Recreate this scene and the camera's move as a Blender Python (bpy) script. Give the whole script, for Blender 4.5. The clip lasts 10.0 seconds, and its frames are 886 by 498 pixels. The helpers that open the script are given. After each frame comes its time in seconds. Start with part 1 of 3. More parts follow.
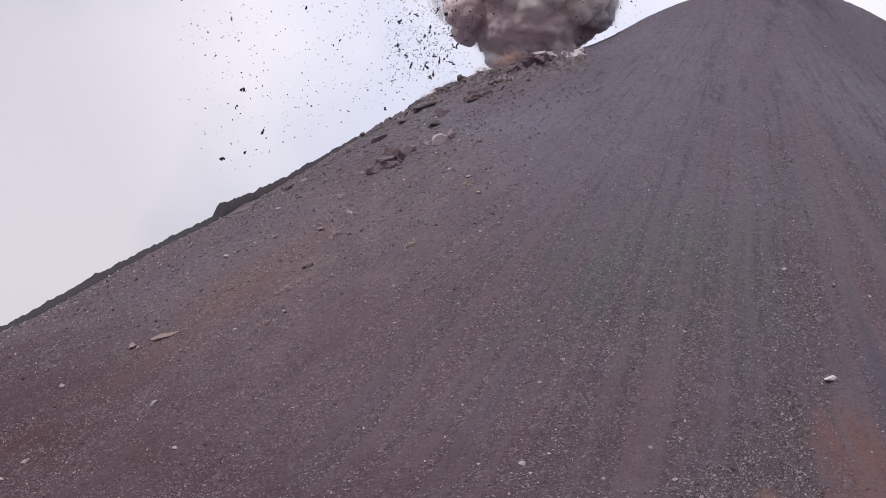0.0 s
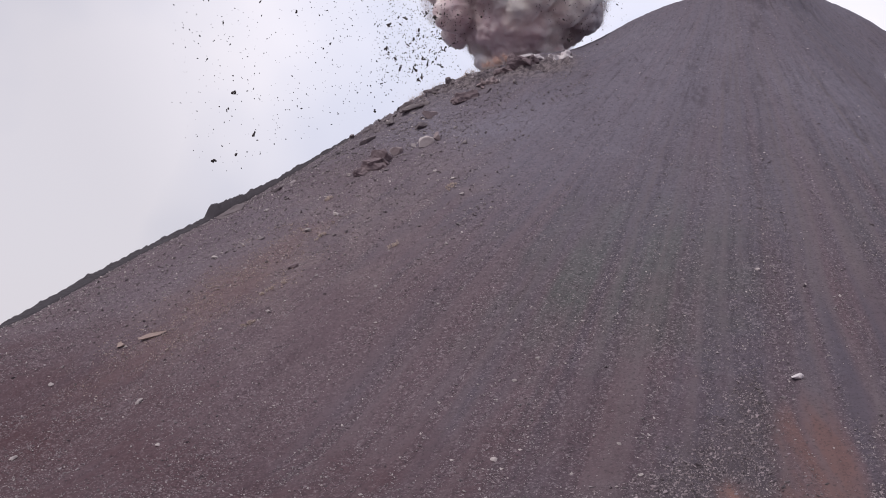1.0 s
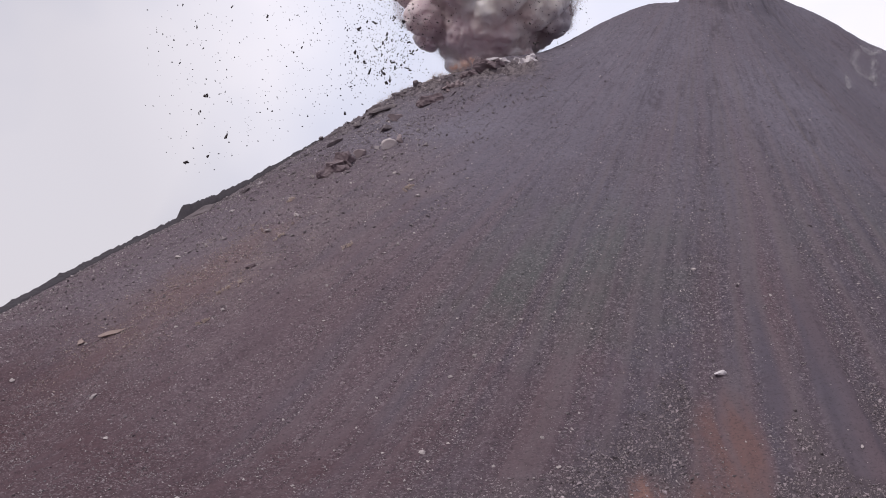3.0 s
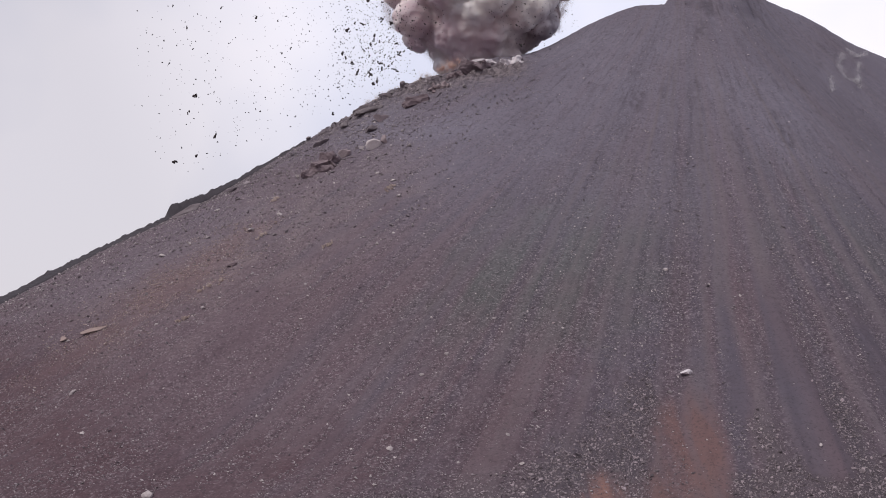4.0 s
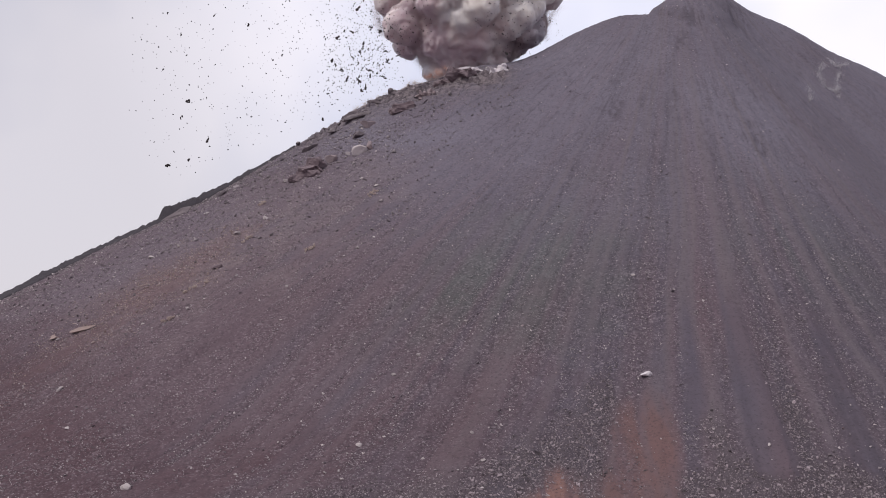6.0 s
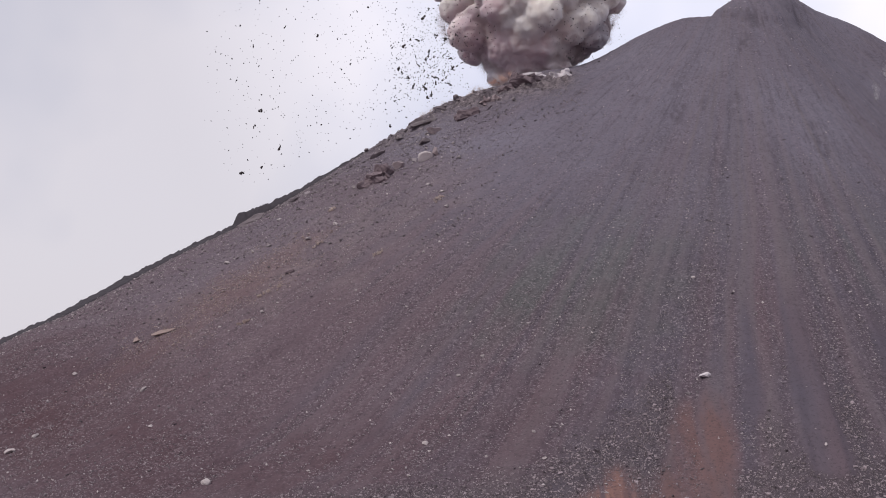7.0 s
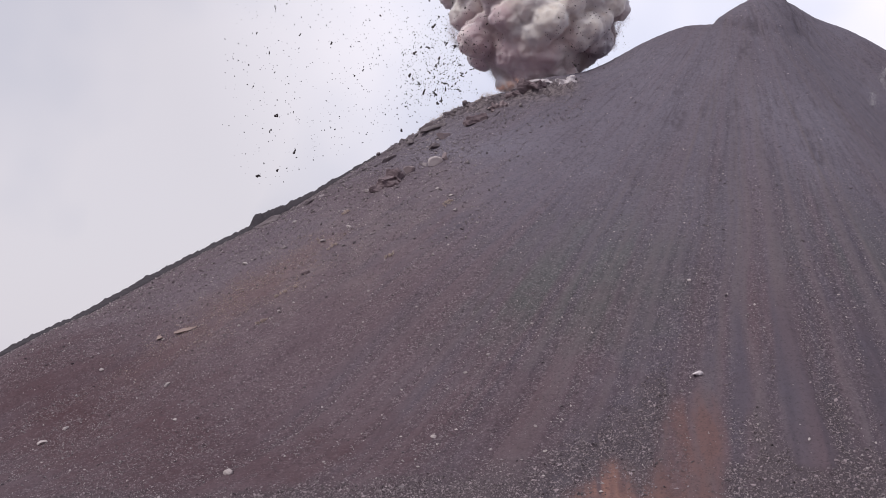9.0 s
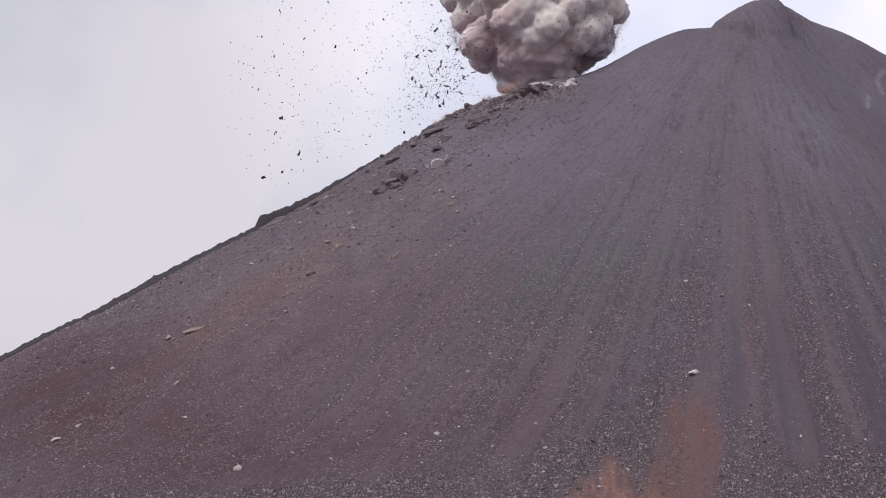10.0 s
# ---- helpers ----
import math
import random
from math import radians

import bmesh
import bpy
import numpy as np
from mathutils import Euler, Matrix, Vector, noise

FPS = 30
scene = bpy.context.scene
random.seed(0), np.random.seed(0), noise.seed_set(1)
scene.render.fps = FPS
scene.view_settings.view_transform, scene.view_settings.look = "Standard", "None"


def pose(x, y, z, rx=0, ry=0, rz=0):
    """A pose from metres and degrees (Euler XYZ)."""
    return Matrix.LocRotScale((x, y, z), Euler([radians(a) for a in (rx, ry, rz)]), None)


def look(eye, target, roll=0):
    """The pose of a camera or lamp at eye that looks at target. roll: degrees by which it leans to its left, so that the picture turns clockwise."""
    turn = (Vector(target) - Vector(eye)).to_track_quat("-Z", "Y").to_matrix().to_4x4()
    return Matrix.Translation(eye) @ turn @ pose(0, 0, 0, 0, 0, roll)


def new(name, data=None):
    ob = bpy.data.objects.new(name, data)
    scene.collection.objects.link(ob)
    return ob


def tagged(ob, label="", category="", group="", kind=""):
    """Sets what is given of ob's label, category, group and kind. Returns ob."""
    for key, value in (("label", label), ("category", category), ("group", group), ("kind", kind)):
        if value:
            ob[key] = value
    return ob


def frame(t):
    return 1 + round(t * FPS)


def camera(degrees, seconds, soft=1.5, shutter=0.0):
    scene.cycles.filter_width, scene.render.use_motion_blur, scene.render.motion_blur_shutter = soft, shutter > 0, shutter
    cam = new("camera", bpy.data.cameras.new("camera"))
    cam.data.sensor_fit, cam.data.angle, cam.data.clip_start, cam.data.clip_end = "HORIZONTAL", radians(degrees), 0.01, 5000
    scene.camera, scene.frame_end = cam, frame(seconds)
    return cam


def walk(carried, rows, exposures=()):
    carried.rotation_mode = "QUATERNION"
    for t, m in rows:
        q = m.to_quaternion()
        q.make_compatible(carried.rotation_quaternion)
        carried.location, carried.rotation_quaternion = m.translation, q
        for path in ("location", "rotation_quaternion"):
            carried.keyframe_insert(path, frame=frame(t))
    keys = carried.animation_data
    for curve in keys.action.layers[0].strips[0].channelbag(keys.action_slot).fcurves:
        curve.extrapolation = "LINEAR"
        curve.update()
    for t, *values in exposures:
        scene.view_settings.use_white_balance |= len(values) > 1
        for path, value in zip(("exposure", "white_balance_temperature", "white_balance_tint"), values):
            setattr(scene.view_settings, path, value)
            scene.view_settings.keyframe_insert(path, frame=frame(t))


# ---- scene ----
cam = camera(45.26, 10.0, 0.95)
EYE, TILT = 100.0, 6.5
ROWS = [
    (0, 0.000, -0.000, 0.000, 0.000, 0.000, 0.000),
    (0.5, 3.426, -3.127, 0.201, 0.149, -0.012, 0.047),
    (1, 7.246, -5.965, 0.573, 0.301, -0.056, 0.118),
    (1.5, 11.289, -8.613, 0.817, 0.405, -0.093, 0.155),
    (2, 15.790, -11.151, 1.058, 0.531, -0.137, 0.147),
    (2.5, 20.704, -13.499, 1.248, 0.659, -0.160, 0.150),
    (4, 34.748, -19.596, 1.543, 1.144, -0.221, -0.121),
    (4.5, 38.446, -21.929, 1.552, 1.307, -0.189, -0.288),
    (5, 41.497, -24.460, 1.846, 1.461, -0.205, -0.389),
    (6.3, 45.200, -33.200, 3.150, 1.602, -0.153, -0.622),
    (6.5, 45.750, -35.300, 3.500, 3.203, -0.160, -0.380),
    (7, 47.100, -40.700, 4.500, 5.306, -0.243, -0.036),
    (7.5, 48.300, -45.700, 5.350, 5.809, -0.320, -0.162),
    (8, 49.200, -50.000, 6.050, 5.883, -0.417, -0.153),
    (8.5, 49.500, -53.900, 6.800, 5.899, -0.496, -0.177),
    (9, 49.628, -57.874, 7.540, 5.906, -0.541, -0.168),
    (9.5, 49.891, -62.301, 8.353, 5.939, -0.600, -0.157),
    (10, 49.929, -66.744, 9.354, 5.958, -0.725, -0.135),
]
walk(cam, [(t, pose(0, 0, EYE, TILT) @ pose(x, y, z, 90 + pitch, roll, yaw)) for t, x, y, z, yaw, pitch, roll in ROWS])

# ---- light: bright hazy cloud cover, sun high behind the plume ----
SUN_TURN, SUN_UP = -140.0, 50.0
world = bpy.data.worlds.new("hazy_sky")
scene.world = world
world.use_nodes = True
wn, wl = world.node_tree.nodes, world.node_tree.links
wn.clear()
sky = wn.new("ShaderNodeTexSky")
sky.sky_type, sky.sun_disc = "NISHITA", False
sky.sun_elevation, sky.sun_rotation = radians(SUN_UP), radians(SUN_TURN)
sky.air_density, sky.dust_density, sky.ozone_density = 1.0, 3.0, 1.0
where = wn.new("ShaderNodeTexCoord")
cloud = wn.new("ShaderNodeTexNoise")
cloud.inputs["Scale"].default_value, cloud.inputs["Detail"].default_value = 2.6, 4.0
cloud.inputs["Roughness"].default_value = 0.5
tone = wn.new("ShaderNodeValToRGB")
tone.color_ramp.elements[0].position, tone.color_ramp.elements[0].color = 0.38, (0.73, 0.74, 0.885, 1)
tone.color_ramp.elements[1].position, tone.color_ramp.elements[1].color = 0.60, (0.99, 0.945, 1.03, 1)
low = wn.new("ShaderNodeBackground")
high = wn.new("ShaderNodeBackground")
low.inputs["Strength"].default_value = 0.055
high.inputs["Strength"].default_value = 0.81
veil = wn.new("ShaderNodeMixShader")
veil.inputs["Fac"].default_value = 0.86
wout = wn.new("ShaderNodeOutputWorld")
wl.new(where.outputs["Generated"], cloud.inputs["Vector"])
wl.new(cloud.outputs["Fac"], tone.inputs["Fac"])
wl.new(sky.outputs["Color"], low.inputs["Color"])
# the cloud is thinnest, and so brightest, beyond the vent
toward = wn.new("ShaderNodeVectorMath")
toward.operation = "DOT_PRODUCT"
toward.inputs[1].default_value = Vector((0.17, 0.9, 0.42)).normalized()
thin_cloud = wn.new("ShaderNodeMapRange")
thin_cloud.interpolation_type = "SMOOTHSTEP"
for key, value in (("From Min", 0.85), ("From Max", 1.0), ("To Min", 1.0), ("To Max", 1.52)):
    thin_cloud.inputs[key].default_value = value
lift = wn.new("ShaderNodeVectorMath")
lift.operation = "SCALE"
wl.new(where.outputs["Generated"], toward.inputs[0])
wl.new(toward.outputs["Value"], thin_cloud.inputs["Value"])
wl.new(tone.outputs["Color"], lift.inputs[0])
wl.new(thin_cloud.outputs["Result"], lift.inputs["Scale"])
wl.new(lift.outputs["Vector"], high.inputs["Color"])
wl.new(low.outputs["Background"], veil.inputs[1])
wl.new(high.outputs["Background"], veil.inputs[2])
wl.new(veil.outputs["Shader"], wout.inputs["Surface"])

lamp = bpy.data.lights.new("sun", "SUN")
lamp.energy, lamp.angle, lamp.color = 1.85, radians(5), (1.0, 0.95, 0.88)
sun = new("sun", lamp)
az, el = radians(SUN_TURN), radians(SUN_UP)
sun.matrix_world = look((0, 0, 600), (-math.sin(az) * math.cos(el), -math.cos(az) * math.cos(el), 600 - math.sin(el)))


# ---- shape of the cone ----
APEX = (151.3, 472.6, 281.4)
STEEP = (0.7409, 0.0780, -0.2376, -0.2163, -0.2786, 0.1230, -0.1821)
BEND = (0.0375, 0.0758, -0.0989, -0.0554, -0.0210, 0.0341, -0.0520)
SWELLS = [
    (-81, 430, 30, -2.88),
    (12, 436, 28, 3.76),
    (75, 460, 25, -7.08),
    (125, 473, 14, -6.96),
    (165, 482, 16, 6.09),
    (-107, 281, 45, -8.23),
    (61, 246, 45, -6.51),
    (-1, 330, 45, 0.40),
    (112, 378, 40, 0.91),
    (-112, 398, 40, 0.31),
    (-16, 248, 45, -9.23),
    (-148, 319, 40, 8.65),
    (-40, 441, 14, 0.93),
    (-18, 443, 14, 2.12),
    (4, 445, 16, 2.25),
    (45, 460, 14, 2.37),
    (88, 473, 16, 1.08),
    (118, 463, 12, 2.71),
    (248, 516, 18, 1.41),
    (180, 487, 18, -0.79),
    (200, 495, 24, 2.72),
    (225, 505, 26, -1.37),
    (200, 465, 35, 0.45),
    (230, 470, 35, 2.32),
]


def lattice(ix, iy, seed):
    h = (ix.astype(np.int64) * 374761393 + iy.astype(np.int64) * 668265263 + seed * 1442695041) & 0xFFFFFFFF
    h = ((h ^ (h >> 13)) * 1274126177) & 0xFFFFFFFF
    return ((h ^ (h >> 16)) & 0xFFFF) / 65535.0


def value_noise(x, y, seed=0):
    ix, iy = np.floor(x), np.floor(y)
    u, v = x - ix, y - iy
    u, v = u * u * (3 - 2 * u), v * v * (3 - 2 * v)
    a, b = lattice(ix, iy, seed), lattice(ix + 1, iy, seed)
    c, d = lattice(ix, iy + 1, seed), lattice(ix + 1, iy + 1, seed)
    return (a + (b - a) * u) * (1 - v) + (c + (d - c) * u) * v


def fbm(x, y, seed=0, octaves=4):
    total, amp = np.zeros_like(x), 0.5
    for k in range(octaves):
        total += amp * value_noise(x * 2 ** k, y * 2 ** k, seed + 17 * k)
        amp *= 0.5
    return total / (1 - 0.5 ** octaves)


def cone_height(x, y):
    """Smooth height of the volcano above the plain."""
    dx, dy = x - APEX[0], y - APEX[1]
    rho, th = np.hypot(dx, dy), np.arctan2(dy, dx)
    waves = [np.ones_like(th)] + [w(k * th) for k in (1, 2, 3) for w in (np.cos, np.sin)]
    r = np.minimum(np.sqrt(rho ** 2 + 36) - 6, 440)
    steep = sum(a * w for a, w in zip(STEEP, waves))
    bend = sum(a * w for a, w in zip(BEND, waves))
    z = APEX[2] - steep * r + bend * r * r / 200
    for sx, sy, width, rise in SWELLS:
        z = z + rise * np.exp(-((x - sx) ** 2 + (y - sy) ** 2) / width ** 2)
    z = z + 2.6 / (1 + np.exp(np.clip((np.hypot(x - 149, (y - 468) * 0.8) - 19) / 0.7, -30, 30))) - 1.6 * np.exp(-((x - 152) ** 2 + (y - 468) ** 2) / 500)
    z = z - np.clip(rho - 440, 0, None) * 0.6 - np.clip(dy - 70, 0, None) * 0.5
    return np.where(z > 12, z, 12 * np.exp(np.clip((z - 12) / 12, -8, 0)))


def polar(x, y):
    dx, dy = x - 146, y - 500
    return np.hypot(dx, dy), np.arctan2(dy, dx)


def rills(x, y):
    """Fall-line chutes: 0 in the chutes, 1 on the ribs between them."""
    rho, th = polar(x, y)
    wander = fbm(rho / 45, th * 14, 5, 4) * 0.030
    a = fbm((th + wander) * 60, rho / 190, 11, 2)
    b = fbm((th + wander) * 170, rho / 70, 23, 3)
    return 0.5 * a + 0.5 * b


def tongue(x, y):
    """Lobes of fine ash that slid down between the gravel: 1 on a lobe, 0 off it."""
    best = np.zeros_like(x)
    for ax, ay, bx, by, wide in ((119, 290, 114.5, 218, 6.6), (106, 280, 101, 236, 3.6), (143, 285, 137, 222, 5.5)):
        f = np.clip(((x - ax) * (bx - ax) + (y - ay) * (by - ay)) / ((bx - ax) ** 2 + (by - ay) ** 2), 0, 1)
        d = np.hypot(x - ax - f * (bx - ax), y - ay - f * (by - ay))
        w = wide * (0.45 + 0.55 * f) * (0.8 + 0.4 * fbm(x / 8, y / 8, 71, 3))
        best = np.maximum(best, np.clip((w - d) / 2.2, 0, 1) * np.clip(f * 4, 0, 1))
    return best


def gravel(x, y):
    """Where coarse gravel gathers at the foot of the slope."""
    ragged = 16 * (fbm(x / 14, y / 14, 81, 4) - 0.5)
    edge = 219 + ragged + 0.98 * np.clip(x - 44, 0, 36) * np.clip((86 - x) / 5, 0, 1) + 4 * np.clip((x - 96) / 6, 0, 1)
    g = np.clip((edge - y) / 10, 0, 1)
    g = np.maximum(g, np.clip((238 - y) / 10, 0, 1) * np.exp(-((x - 104.5 + (238 - y) * 0.08) / 3.0) ** 2))
    g = np.maximum(g, np.clip((252 - y) / 16, 0, 1) * np.exp(-((x - 125 + (252 - y) * 0.1) / 3.2) ** 2))
    g = np.clip(g * (0.3 + 1.4 * fbm(x / 4, y / 4, 83, 3)), 0, 1)
    return g * (1 - tongue(x, y)) * (1 - 0.95 * rusty(x, y))


def rusty(x, y):
    """Rust-red ash that fans out below the white block, and a smaller fan beside it."""
    wiggle = 4.0 * (fbm(x / 5, y / 11, 61, 4) - 0.5)
    down = 251 - y
    left = 89 - 0.9 * np.clip(down, 0, 12) - 0.36 * np.clip(down - 12, 0, 14) - 0.2 * np.clip(down - 26, 0, None) + wiggle
    right = 92 + np.clip(0.3 * down, 0, 3) - 0.16 * np.clip(down - 27, 0, None) + 0.5 * wiggle
    fan = np.clip((x - left) / 6, 0, 1) * np.clip((right - x) / 3, 0, 1) * np.clip(down / 16, 0, 1)
    return np.maximum(fan, red_fan(x, y))


def red_fan(x, y):
    down = 223 - y + 4 * (fbm(x / 2, y / 6, 64, 3) - 0.5)
    wide = 2.0 + 0.6 * down
    return np.clip((wide - np.abs(x - 65.0 + 0.06 * down)) / 8, 0, 1) * np.clip(down / 6, 0, 1)


def blob(x, y, cx, cy, rx, ry, seed, rough=0.6, turn=0.0, soft=0.5):
    """A patch with a ragged outline: 1 inside, 0 outside."""
    c, s = math.cos(radians(turn)), math.sin(radians(turn))
    dx, dy = x - cx, y - cy
    u, v = (c * dx + s * dy) / rx, (-s * dx + c * dy) / ry
    d = np.hypot(u, v) + (fbm(x / 9, y / 9, seed, 4) - 0.5) * 2 * rough
    return np.clip((1.15 - d) / soft, 0, 1)


def crags(x, y):
    """Broken rock round the vent: 1 along the rim, fading down the flank."""
    rim = np.exp(-((y - 438) / 14) ** 2) * np.clip((x + 42) / 25, 0, 1) * np.clip((66 - x) / 8, 0, 1)
    return np.clip(rim * (0.35 + 1.2 * fbm(x / 14, y / 14, 135, 3)), 0, 1)


def ground_height(x, y):
    z = cone_height(x, y)
    on = np.clip((z - 15) / 20, 0, 1)
    rho, th = polar(x, y)
    ribbed = np.clip((th + 2.28) / 0.35, 0.15, 1) * (1 - 0.45 * np.clip((th + 1.5) / 0.3, 0, 1))
    z = z + on * ribbed * (rills(x, y) - 0.5) * (0.55 + 1.0 * np.clip(rho / 250, 0, 1))
    z = z + on * (fbm(x / 22, y / 22, 31, 3) - 0.5) * 1.2
    craggy = crags(x, y)
    bed = z / 4.2 + 1.6 * fbm(x / 9, y / 9, 131, 3) + x / 40
    bench = bed - np.floor(bed)
    z = z + craggy * (5.5 * (bench ** 4 - bench + 0.3) + 4.5 * (fbm(x / 6, y / 6, 137, 3) - 0.45) + 2.2 * (fbm(x / 1.7, y / 1.7, 133, 3) - 0.5))
    z = z + on * (fbm(x / 2.6, y / 2.6, 47, 3) - 0.5) * 0.55 * (1 - 0.8 * tongue(x, y))
    # a shallow slide scar across the lower flank
    along, off = (x + 38.5) * 0.72 + (y - 281) * 0.69, (x + 38.5) * 0.69 - (y - 281) * 0.72
    z = z - 0.8 * np.exp(-(along / 20) ** 2) * np.tanh((off + 2.5 * (fbm(x / 12, y / 12, 161, 2) - 0.5)) / 1.3) * np.exp(-(off / 14) ** 2)
    return z + 0.5 * tongue(x, y)


def at(x, y):
    return float(ground_height(np.array([float(x)]), np.array([float(y)]))[0])


# ---- materials ----
class Nodes:
    """A small wrapper for writing node trees."""

    def __init__(self, name):
        self.mat = bpy.data.materials.new(name)
        self.mat.use_nodes = True
        self.tree = self.mat.node_tree
        self.bsdf = self.tree.nodes["Principled BSDF"]
        self.out = self.tree.nodes["Material Output"]

    def add(self, kind, inputs=(), operation="", attribute_name="", data_type="", blend_type=""):
        node = self.tree.nodes.new(kind)
        if operation:
            node.operation = operation
        if attribute_name:
            node.attribute_name = attribute_name
        if data_type:
            node.data_type, node.blend_type = data_type, blend_type
        for key, value in dict(inputs).items():
            self.feed(node.inputs[key], value)
        return node

    def feed(self, socket, value):
        if isinstance(value, bpy.types.NodeSocket):
            self.tree.links.new(value, socket)
        else:
            socket.default_value = value

    def noise(self, scale, detail=4.0, rough=0.55, vector=None):
        node = self.add("ShaderNodeTexNoise", {"Scale": scale, "Detail": detail, "Roughness": rough})
        node.normalize = True
        self.feed(node.inputs["Vector"], vector or self.place())
        return node.outputs["Fac"]

    def place(self):
        return self.add("ShaderNodeNewGeometry").outputs["Position"]

    def attr(self, name):
        return self.add("ShaderNodeAttribute", attribute_name=name).outputs["Fac"]

    def span(self, value, a, b, c=0.0, d=1.0):
        return self.add("ShaderNodeMapRange", {"Value": value, "From Min": a, "From Max": b, "To Min": c, "To Max": d}).outputs["Result"]

    def sums(self, op, a, b):
        return self.add("ShaderNodeMath", {0: a, 1: b}, operation=op).outputs[0]

    def mix(self, fac, a, b, mode="MIX"):
        node = self.add("ShaderNodeMix", data_type="RGBA", blend_type=mode)
        self.feed(node.inputs[0], fac)
        for socket, value in ((node.inputs[6], a), (node.inputs[7], b)):
            self.feed(socket, (*value, 1) if isinstance(value, tuple) else value)
        return node.outputs[2]

    def bump(self, height, distance, strength=1.0):
        node = self.add("ShaderNodeBump", {"Height": height, "Distance": distance, "Strength": strength})
        self.feed(self.bsdf.inputs["Normal"], node.outputs["Normal"])

    def finish(self, color, rough=0.95, spec=0.15):
        self.feed(self.bsdf.inputs["Base Color"], (*color, 1) if isinstance(color, tuple) else color)
        self.feed(self.bsdf.inputs["Roughness"], rough)
        self.bsdf.inputs["Specular IOR Level"].default_value = spec
        return self.mat


def ash_slope():
    n = Nodes("ash_slope")
    fine, mid, wide = n.noise(1.3, 3, 0.7), n.noise(0.45, 5, 0.6), n.noise(0.05, 4, 0.5)
    base = n.mix(n.attr("slate"), (0.130, 0.0915, 0.110), (0.099, 0.084, 0.110))
    base = n.mix(n.span(wide, 0.35, 0.65, 0.0, 0.35), base, (0.120, 0.087, 0.102))
    base = n.mix(n.attr("olive"), base, (0.097, 0.098, 0.101))
    base = n.mix(n.attr("dusty"), base, (0.188, 0.142, 0.152))
    # paler blue-grey high up: distance haze put into the ash colour
    base = n.mix(n.attr("hazed_ash"), base, (0.184, 0.168, 0.214))
    base = n.mix(n.sums("MULTIPLY", n.attr("rib"), 0.7), base, (0.148, 0.124, 0.138))
    base = n.mix(n.sums("MULTIPLY", n.attr("cinder"), 0.6), base, (0.066, 0.057, 0.072))
    rock = n.mix(n.span(n.noise(0.5, 4, 0.6), 0.42, 0.58), (0.080, 0.064, 0.073), (0.22, 0.186, 0.197))
    base = n.mix(n.sums("MULTIPLY", n.attr("crag"), 0.9), base, rock)
    base = n.mix(n.attr("red_ash"), base, (0.086, 0.047, 0.056))
    base = n.mix(n.attr("rust"), base, (0.152, 0.089, 0.088))
    base = n.mix(n.attr("ochre"), base, (0.25, 0.137, 0.118))
    base = n.mix(n.span(mid, 0.35, 0.7, 0.0, 0.4), base, n.mix(0.5, base, (0.05, 0.041, 0.047)))
    calm = n.sums("SUBTRACT", 1.0, n.attr("fine_ash"))
    for size, share in ((3.0, 0.50), (1.4, 0.26)):
        cells = n.add("ShaderNodeTexVoronoi", {"Scale": size, "Vector": n.place()}).outputs["Color"]
        tone = n.add("ShaderNodeSeparateColor", {"Color": cells}).outputs[0]
        light, dark = n.span(tone, 0.84, 1.0, 0.0, share), n.span(tone, 0.30, 0.0, 0.0, share)
        base = n.mix(n.sums("MULTIPLY", light, calm), base, (0.34, 0.29, 0.32))
        base = n.mix(n.sums("MULTIPLY", dark, calm), base, (0.030, 0.025, 0.030))
    # ground among the gravel darkened: shade between the stones, put into the colour
    base = n.mix(n.sums("MULTIPLY", n.attr("gravel"), 0.6), base, (0.068, 0.056, 0.066))
    # shade in the dips of the fine bump, put into the base colour
    pit_shade = n.span(fine, 0.46, 0.34)
    base = n.mix(n.sums("MULTIPLY", pit_shade, 0.5), base, (0.035, 0.03, 0.035))
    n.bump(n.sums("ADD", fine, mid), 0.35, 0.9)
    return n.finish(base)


def stone(name, dark, light, scale=1.2):
    n = Nodes(name)
    island = n.add("ShaderNodeNewGeometry").outputs["Random Per Island"]
    own = n.add("ShaderNodeObjectInfo").outputs["Random"]
    pick = n.add("ShaderNodeMath", {0: n.sums("ADD", island, own)}, operation="FRACT").outputs[0]
    grain = n.noise(scale * 3, 5, 0.7)
    base = n.mix(pick, dark, light)
    base = n.mix(n.span(grain, 0.3, 0.7, 0.0, 0.6), base, n.mix(0.5, base, (0.05, 0.045, 0.05)))
    n.bump(grain, 0.25, 0.7)
    return n.finish(base, 0.9, 0.2)


ASH = ash_slope()
GREY_STONE = stone("grey_stone", (0.09, 0.075, 0.087), (0.42, 0.365, 0.39))
PALE_STONE = stone("pale_stone", (0.58, 0.53, 0.56), (0.80, 0.74, 0.78))
LIGHT_STONE = stone("light_stone", (0.32, 0.28, 0.29), (0.60, 0.53, 0.54))
TAN_STONE = stone("tan_stone", (0.35, 0.265, 0.25), (0.47, 0.375, 0.355))
DARK_STONE = stone("dark_stone", (0.16, 0.133, 0.147), (0.25, 0.213, 0.228))
BROWN_STONE = stone("brown_stone", (0.165, 0.122, 0.138), (0.235, 0.182, 0.200))
PINK_STONE = stone("pinkish_stone", (0.26, 0.20, 0.215), (0.40, 0.33, 0.345))
GRAVEL_STONE = stone("gravel_stone", (0.08, 0.066, 0.074), (0.40, 0.33, 0.36))
CINDER_STONE = stone("cinder_stone", (0.095, 0.084, 0.098), (0.19, 0.165, 0.185))
RIM_STONE = stone("rim_stone", (0.13, 0.11, 0.12), (0.33, 0.29, 0.305))
